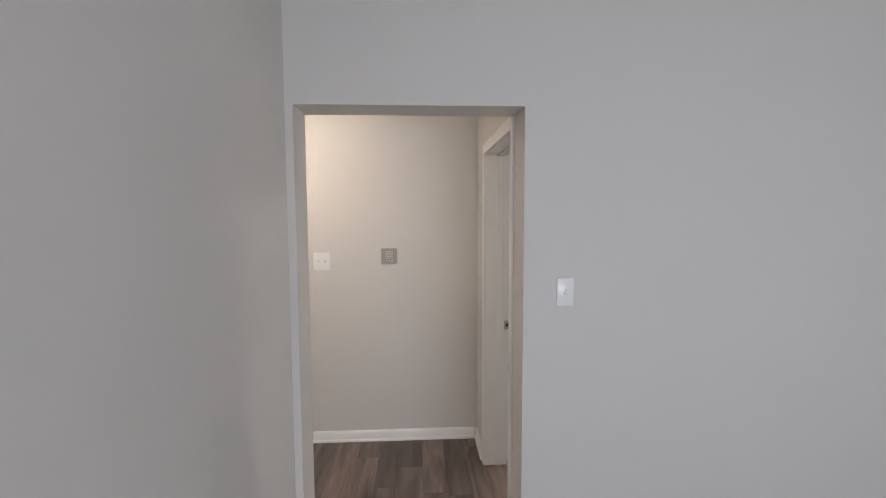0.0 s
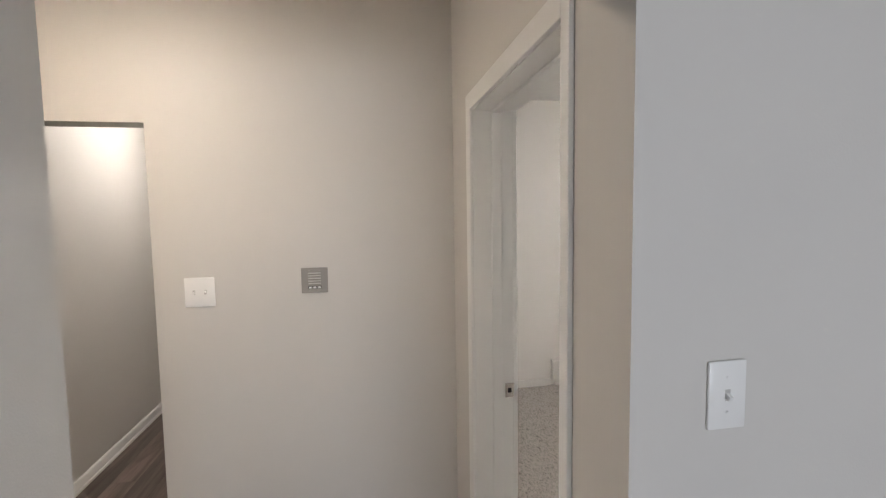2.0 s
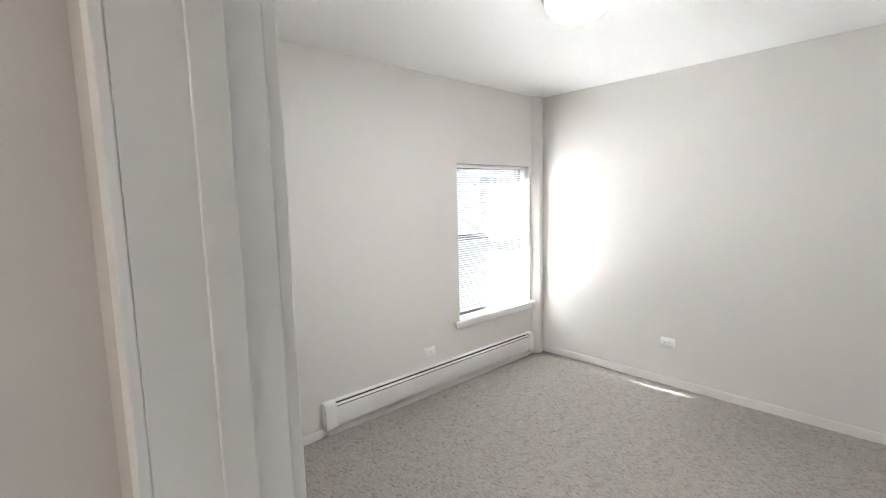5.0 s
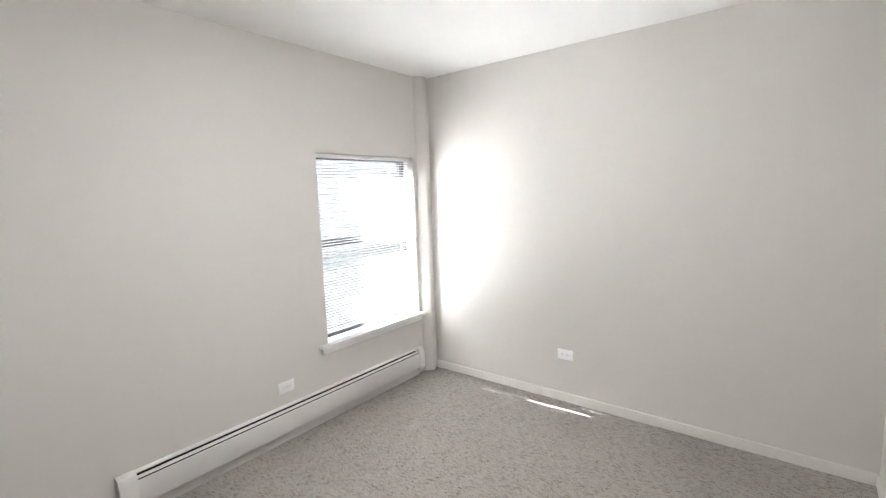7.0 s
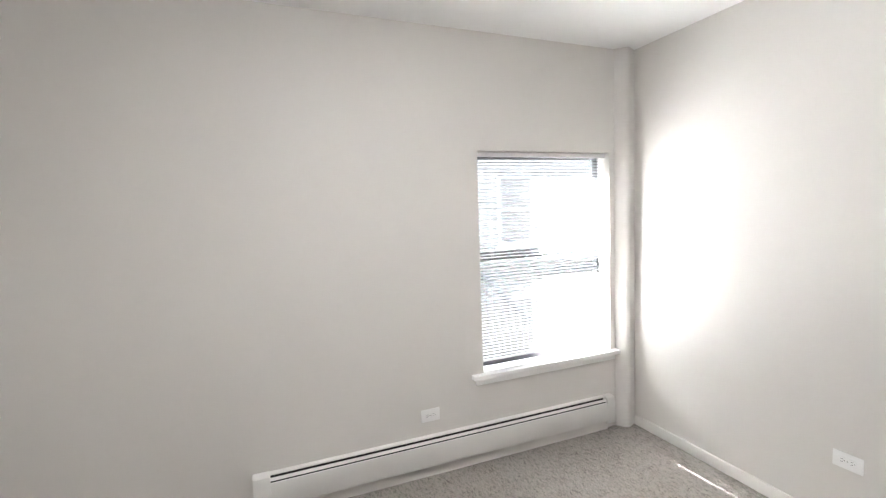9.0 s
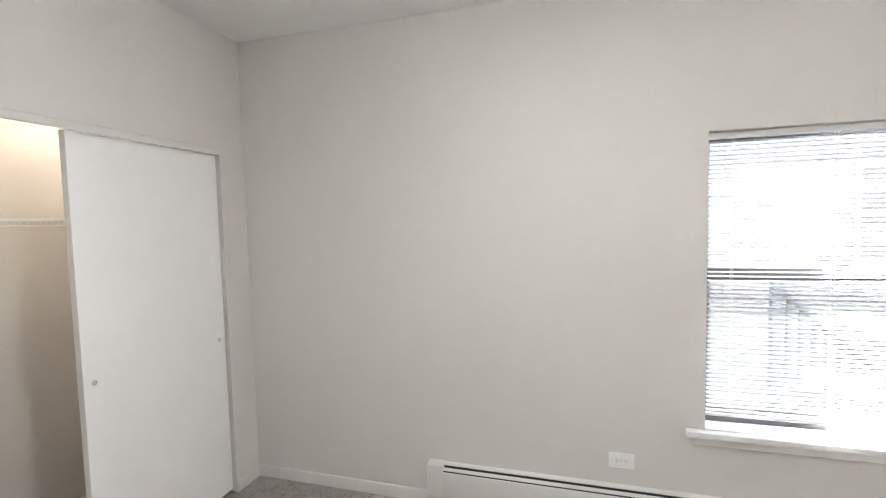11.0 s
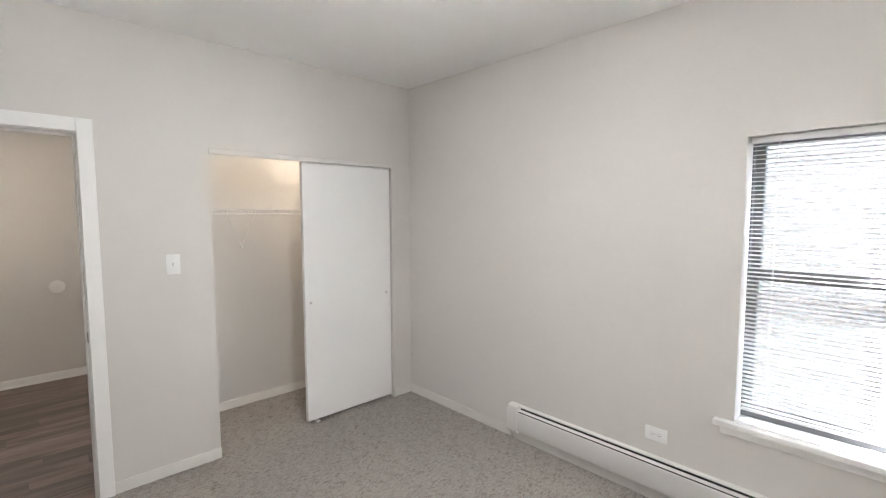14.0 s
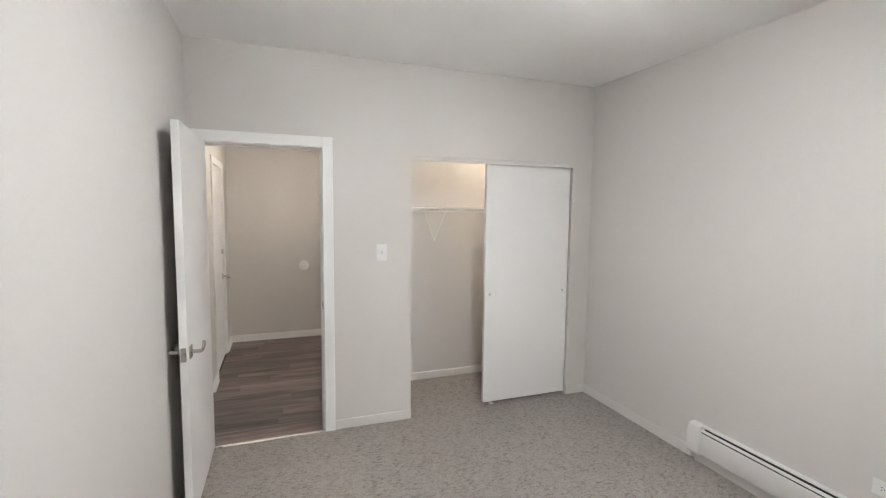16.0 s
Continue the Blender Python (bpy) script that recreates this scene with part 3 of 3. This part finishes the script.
sash(FY + 0.01, WZ0 + 0.035, MEET + 0.034)
sash(FY + 0.045, MEET - 0.034, FZ1 - 0.045)
part("sash_lock", one_box(2.98, 3.04, FY - 0.004, FY + 0.02, MEET + 0.034, MEET + 0.048, bevel=0.003), SASH, win)
part("window_sill", one_box(2.428, 3.575, N_Y - 0.045, N_Y + 0.0, 0.542, 0.571, bevel=0.005), TRIM, win, "white painted window stool")
part("window_sill", one_box(WX0 + 0.001, WX1 - 0.001, N_Y, FY, 0.548, 0.571), TRIM, win, "white painted window stool")
part("apron", one_box(2.455, 3.550, N_Y - 0.018, N_Y + 0.0, 0.500, 0.542, bevel=0.004), TRIM, win, "white painted apron")

# ---- venetian blind ----
blind = thing("venetian_blind", "white slatted window blind, lowered, slats open", "blind", (0, N_Y + 0.055, 0))
bx0, bx1 = WX0 + 0.014, WX1 - 0.0118
part("headrail", one_box(bx0 - 0.008, bx1 + 0.008, -0.014, 0.014, WZ1 - 0.030, WZ1 - 0.003, bevel=0.002), DOORP, blind)
part("bottom_rail", one_box(bx0, bx1, -0.012, 0.012, 0.622, 0.634, bevel=0.003), DOORP, blind)
n_s, z_lo, z_hi = 62, 0.650, 1.910
prof = [(-0.0125, -0.0016), (-0.0065, 0.0004), (0.0, 0.0012), (0.0065, 0.0004), (0.0125, -0.0016)]
prof = prof + [(u, v - 0.0006) for u, v in reversed(prof)]
tilt = radians(10)
prof = [(u * math.cos(tilt) - v * math.sin(tilt), u * math.sin(tilt) + v * math.cos(tilt)) for u, v in prof]
first = part("slat", sweep(prof, "x", bx0, bx1), SLAT, blind, smooth=60)
first.location = (0, 0, z_lo)
for i in range(1, n_s):
    o = new("slat", first.data)
    o.parent = blind
    o.location = (0, 0, z_lo + (z_hi - z_lo) * i / (n_s - 1))
for cx in (bx0 + 0.10, (bx0 + bx1) / 2, bx1 - 0.10):
    for yy in (-0.0135, 0.0135):
        part("ladder_cord", rod(bmesh.new(), (cx, yy, 0.634), (cx, yy, WZ1 - 0.03), 0.0009, 6), WIRE, blind)
part("tilt_wand", rod(bmesh.new(), (bx0 + 0.06, -0.022, 1.14), (bx0 + 0.06, -0.018, WZ1 - 0.028), 0.004, 8), GLASS, blind, "clear plastic tilt wand")
cord = part("lift_cord", rod(bmesh.new(), (bx1 - 0.04, -0.02, 0.80), (bx1 - 0.04, -0.016, WZ1 - 0.028), 0.0010, 6), WIRE, blind)
part("tassel", rod(bmesh.new(), (bx1 - 0.04, -0.02, 0.765), (bx1 - 0.04, -0.02, 0.800), 0.007, 12, 0.0035), DOORP, cord, smooth=40)


# ---- baseboard heater ----
heat = thing("baseboard_heater", "long off-white enamelled baseboard heater under the window", "heater", (0, N_Y, 0))
hx0, hx1, hd, hz = 1.145, 3.508, 0.062, 0.250
part("back_plate", one_box(hx0 + 0.02, hx1 - 0.02, -0.006, -0.001, 0.02, hz - 0.004), HEATER, heat)
part("top_cover", sweep([(0, hz), (-0.026, hz), (-0.031, hz - 0.003), (-0.032, hz - 0.007), (-0.030, hz - 0.007), (-0.029, hz - 0.004), (-0.025, hz - 0.002), (0, hz - 0.002)], "x", hx0 + 0.08, hx1 - 0.06), HEATER, heat, smooth=30)
part("damper", sweep([(-0.036, hz - 0.018), (-0.052, hz - 0.027), (-0.051, hz - 0.029), (-0.035, hz - 0.020)], "x", hx0 + 0.085, hx1 - 0.065), HEATER, heat, "thin damper blade", 30)
part("front_panel", sweep([(-0.052, hz - 0.038), (-0.055, hz - 0.034), (-0.058, hz - 0.037), (-0.060, hz - 0.047), (-0.060, 0.095), (-0.054, 0.078), (-0.046, 0.076), (-0.046, 0.078), (-0.053, 0.080), (-0.058, 0.096), (-0.058, hz - 0.05)], "x", hx0 + 0.075, hx1 - 0.055), HEATER, heat, smooth=30)
part("fins", one_box(hx0 + 0.15, hx1 - 0.12, -0.042, -0.012, 0.085, 0.175), DARK, heat, "dark finned heating pipe")
# two black boxes put the shade inside the slot into colour
part("slot_shade", one_box(hx0 + 0.086, hx1 - 0.066, -0.012, -0.0065, 0.18, hz - 0.003), DARK, heat, "black box for the shade inside the slot")
part("slot", one_box(hx0 + 0.086, hx1 - 0.066, -0.042, -0.008, 0.18, hz - 0.030), DARK, heat, "black box for the shade inside the slot")
cap_prof = [(0, hz + 0.003), (-0.032, hz + 0.003), (-0.050, hz - 0.006), (-0.062, hz - 0.034), (-0.063, 0.075), (-0.054, 0.060), (0, 0.060)]
part("end_cap", sweep(cap_prof, "x", hx0, hx0 + 0.085), HEATER, heat, "end cap", 30)
part("end_cap", sweep(cap_prof, "x", hx1 - 0.065, hx1), HEATER, heat, "end cap", 30)
part("toe_panel", one_box(hx0 + 0.03, hx1 - 0.03, -0.020, -0.006, 0.0, 0.075), BASEP, heat, "board under the heater")


# ---- plates on the walls ----
def plate(name, label, category, at, rz, w, h, kind, group=""):
    """A cover plate that faces -y before turning by rz. kind: one or two toggles, an outlet on its side, a round blank."""
    root = thing(name, label, category, at, rz, group)
    if kind == "round":
        o = part("cover", lathe([(0, 0.006), (w / 2 - 0.006, 0.006), (w / 2, 0.002), (w / 2, 0.0)], 40), PLATE_W, root, smooth=40)
        o.matrix_basis = pose(0, 0, 0, 90)
        return root
    part("cover", one_box(-w / 2, w / 2, -0.006, 0.0, -h / 2, h / 2, bevel=0.003), PLATE, root, smooth=40)
    if kind in ("toggle", "toggles"):
        for dx in ((0,) if kind == "toggle" else (-0.023, 0.023)):
            part("slot", one_box(dx - 0.005, dx + 0.005, -0.0062, -0.004, -0.010, 0.010), SHADE, root)
            tg = part("toggle", one_box(-0.0034, 0.0034, -0.011, 0.0, -0.0042, 0.0042, bevel=0.001), PLATE, root)
            tg.matrix_basis = pose(dx, -0.004, 0.0, 25 if dx <= 0 else -25)
            for sz in (-0.030, 0.030):
                part("screw", rod(bmesh.new(), (dx, -0.0068, sz), (dx, -0.004, sz), 0.0028, 10), PLATE, root)
    else:
        for dx in (-0.020, 0.020):
            f = part("socket", one_box(dx - 0.014, dx + 0.014, -0.0075, -0.004, -0.016, 0.016, bevel=0.002), PLATE, root)
            # slits are black blocks on the face, their inner shade painted
            for sz in (-0.0062, 0.0062):
                part("slit", one_box(dx - 0.006, dx + 0.002, -0.0079, -0.006, sz - 0.001, sz + 0.001), DARK, f)
            part("slit", rod(bmesh.new(), (dx + 0.0085, -0.0079, 0), (dx + 0.0085, -0.006, 0), 0.002, 10), DARK, f)
        part("screw", rod(bmesh.new(), (0, -0.0068, 0), (0, -0.004, 0), 0.0028, 10), STEEL, root)
    return root


# greyer than the plate: paints the shade in the slot round a toggle
SHADE = material("toggle_slot_shade", (0.55, 0.54, 0.52), 0.5, bump=0.0)
PLATE_W = material("painted_cover", (0.86, 0.84, 0.81), 0.45, spots=0.02, bump=0.02)
plate("light_switch", "white single toggle light switch plate", "light switch", (0.018, W1_Y, 1.326), 0, 0.072, 0.118, "toggle")
plate("light_switch", "white double toggle light switch plate on the hall wall", "light switch", (-1.282, HN_Y, 1.318), 0, 0.122, 0.128, "toggles")
plate("light_switch", "white single toggle light switch by the closet", "light switch", (0.0, 0.406, 1.297), 90, 0.078, 0.122, "toggle")
plate("wall_outlet", "white double outlet mounted sideways above the heater", "outlet", (2.145, N_Y, 0.372), 0, 0.120, 0.078, "outlet", "outlets")
plate("wall_outlet", "white double outlet mounted sideways above the baseboard", "outlet", (E_X, 0.930, 0.376), -90, 0.120, 0.078, "outlet", "outlets")
plate("round_cover", "round wall-coloured blank cover plate", "cover plate", (HW_X, -0.010, 0.897), 90, 0.125, 0.125, "round")

LOUVRE = material("bright_louvre", (0.62, 0.59, 0.55), 0.4, metal=0.2, spots=0.05, bump=0.02)
icom = thing("intercom", "brushed steel intercom panel with louvres and three buttons", "intercom", (-0.800, HN_Y, 1.351))
part("plate", one_box(-0.058, 0.058, -0.004, 0.0, -0.057, 0.057, bevel=0.0015), PLATE_S, icom)
for i in range(5):
    zz = 0.036 - i * 0.0118
    part("louvre", sweep([(-0.003, zz), (-0.0085, zz - 0.0035), (-0.0085, zz - 0.0052), (-0.003, zz - 0.0045)], "x", -0.027, 0.027), LOUVRE, icom)
for dx in (-0.020, 0.0, 0.020):
    bt = part("button", one_box(dx - 0.0085, dx + 0.0085, -0.0046, -0.003, -0.038, -0.026), DARK, icom, "dark button frame")
    part("button_face", one_box(dx - 0.0062, dx + 0.0062, -0.0085, -0.004, -0.0362, -0.0278, bevel=0.001), PLATE, bt, "white push button")
for dx in (-0.022, 0.022):
    for zz in (-0.045, 0.045):
        part("screw", lathe([(0, 0.0025), (0.003, 0.002), (0.004, 0)], 12), STEEL, icom).matrix_basis = pose(dx, -0.004, zz, 90)


# ---- ceiling lights ----
def dome_light(at, r, glass, label):
    root = thing("ceiling_light", label, "ceiling light", at)
    part("base", lathe([(0, 0.0), (r * 0.94, 0.0), (r * 0.97, -0.012), (r * 0.97, -0.056), (r * 0.93, -0.060), (r * 0.93, -0.02), (0, -0.02)], 64), TRIMM, root, "white metal rim", 40)
    for i in range(40):
        a = 2 * math.pi * i / 40
        bd = bmesh.new()
        bmesh.ops.create_uvsphere(bd, u_segments=8, v_segments=6, radius=0.0085, matrix=Matrix.Diagonal((1, 1, 1.9, 1)))
        part("bead", bd, TRIMM, root, smooth=60).location = (r * math.cos(a), r * math.sin(a), -0.040)
    dome = [(r * 0.955 * math.cos(t), -0.054 - 0.110 * math.sin(t)) for t in (math.pi / 2 * k / 14 for k in range(14))] + [(0.0, -0.164)]
    part("glass_dome", lathe(dome, 64), glass, root, "glowing white opal glass bowl", 60)
    part("finial", lathe([(0, -0.182), (0.005, -0.180), (0.007, -0.174), (0.004, -0.168), (0.009, -0.165), (0, -0.162)], 16), NICKEL, root, smooth=40)


TRIMM = material("lamp_rim", (0.72, 0.71, 0.69), 0.35, spots=0.03, bump=0.0)
dome_light((1.83, 0.67, H - 0.0146), 0.168, OPAL, "white beaded flush ceiling light with a glowing opal bowl")
dome_light((-1.50, -0.36, H), 0.150, OPALW, "warm glowing flush ceiling light in the hall")
dome_light((-1.85, 1.90, H), 0.150, OPALP, "glowing flush ceiling light in the passage")

# ---- outside ----
structure("ground", one_box(-300, 300, -300, 300, -3.4, -3.2), ASPHALT, "dark asphalt yard", "ground")
house = thing("brick_building", "pale brick building across the yard with tall windows", "building", (0, 9.5, -3.2))
part("wall", boxes((-8, 16, 0, 6, 0, 10.5)), BRICK, house)
# unseen taller block and parapet, added to keep sun off the blind's left part
part("shade_block", one_box(-8.0, 2.61, 0.0, 6.0, 10.5, 14.0), BRICK, house)
part("parapet", one_box(-8.1, 2.61, -0.08, 0.3, 14.0, 14.25), CONCRETE, house)
part("parapet", one_box(2.61, 16.1, -0.08, 0.3, 10.5, 10.75), CONCRETE, house)
for wx in (-4.5, -0.6, 2.8, 6.6, 10.4):
    for wz in (0.9, 3.9, 6.9):
        wd = part("window", boxes((wx, wx + 0.07, -0.04, 0.02, wz, wz + 1.7), (wx + 0.93, wx + 1.0, -0.04, 0.02, wz, wz + 1.7), (wx + 0.07, wx + 0.93, -0.04, 0.02, wz, wz + 0.07),
                  (wx + 0.07, wx + 0.93, -0.04, 0.02, wz + 1.63, wz + 1.7), (wx + 0.07, wx + 0.93, -0.04, 0.02, wz + 0.82, wz + 0.88)), CONCRETE, house)
        part("pane", one_box(wx + 0.07, wx + 0.93, -0.015, -0.005, wz + 0.07, wz + 1.63), FARGLASS, wd)
        part("sill", one_box(wx - 0.08, wx + 1.08, -0.10, 0.0, wz - 0.10, wz), CONCRETE, wd)
rail_s = thing("stair_railing", "grey timber outdoor stair railing with upright balusters", "railing", (0, 5.4, -3.2))
for px, pz in ((3.95, 4.10), (5.75, 2.45)):
    part("post", one_box(px - 0.05, px + 0.05, -0.05, 0.05, 0, pz, bevel=0.005), STAIRW, rail_s)
part("top_rail", rod(bmesh.new(), (3.95, 0, 4.0), (5.75, 0, 2.35), 0.045, 8), STAIRW, rail_s)
part("bottom_rail", rod(bmesh.new(), (3.95, 0, 3.10), (5.75, 0, 1.45), 0.04, 8), STAIRW, rail_s)
for i in range(15):
    px = 4.06 + i * 0.115
    pz = 3.10 - (px - 3.95) * 0.917
    part("baluster", one_box(px - 0.018, px + 0.018, -0.018, 0.018, pz, pz + 0.90), STAIRW, rail_s)

# ---- hall floor planks ----
plank_data = {}


def planks(x0, x1, y0, y1, parent, seed):
    rnd = random.Random(seed)
    w, ln = 0.152, 1.22
    x, k = x0, 0
    while x < x1 - 0.005:
        xe = min(x + w, x1)
        y = y0 - rnd.uniform(0.1, 1.1)
        while y < y1 - 0.005:
            a, b = max(y, y0), min(y + ln, y1)
            if b - a > 0.01:
                key = (round(xe - x, 4), round(b - a, 4))
                if key not in plank_data:
                    bm = one_box(0.0004, key[0] - 0.0004, 0.0004, key[1] - 0.0004, -0.005, 0.0, bevel=0.0008, segs=1)
                    me = bpy.data.meshes.new("plank")
                    bm.to_mesh(me)
                    bm.free()
                    me.materials.append(VINYL)
                    plank_data[key] = me
                o = new("plank", plank_data[key])
                o.parent = parent
                o.location = (x, a, FZ)
            y += ln
        x += w


floor_hall = tagged(new("floor_hall"), "grey-brown wood-look vinyl plank floor", "floor", kind="structure")
planks(HW_X, HC_X - 0.002, HS_Y, HN_Y, floor_hall, 5)
planks(W1_L, W1_R, W1_Y, HS_Y, floor_hall, 6)
planks(PAS_W, PAS_E, HN_Y, 4.4, floor_hall, 7)
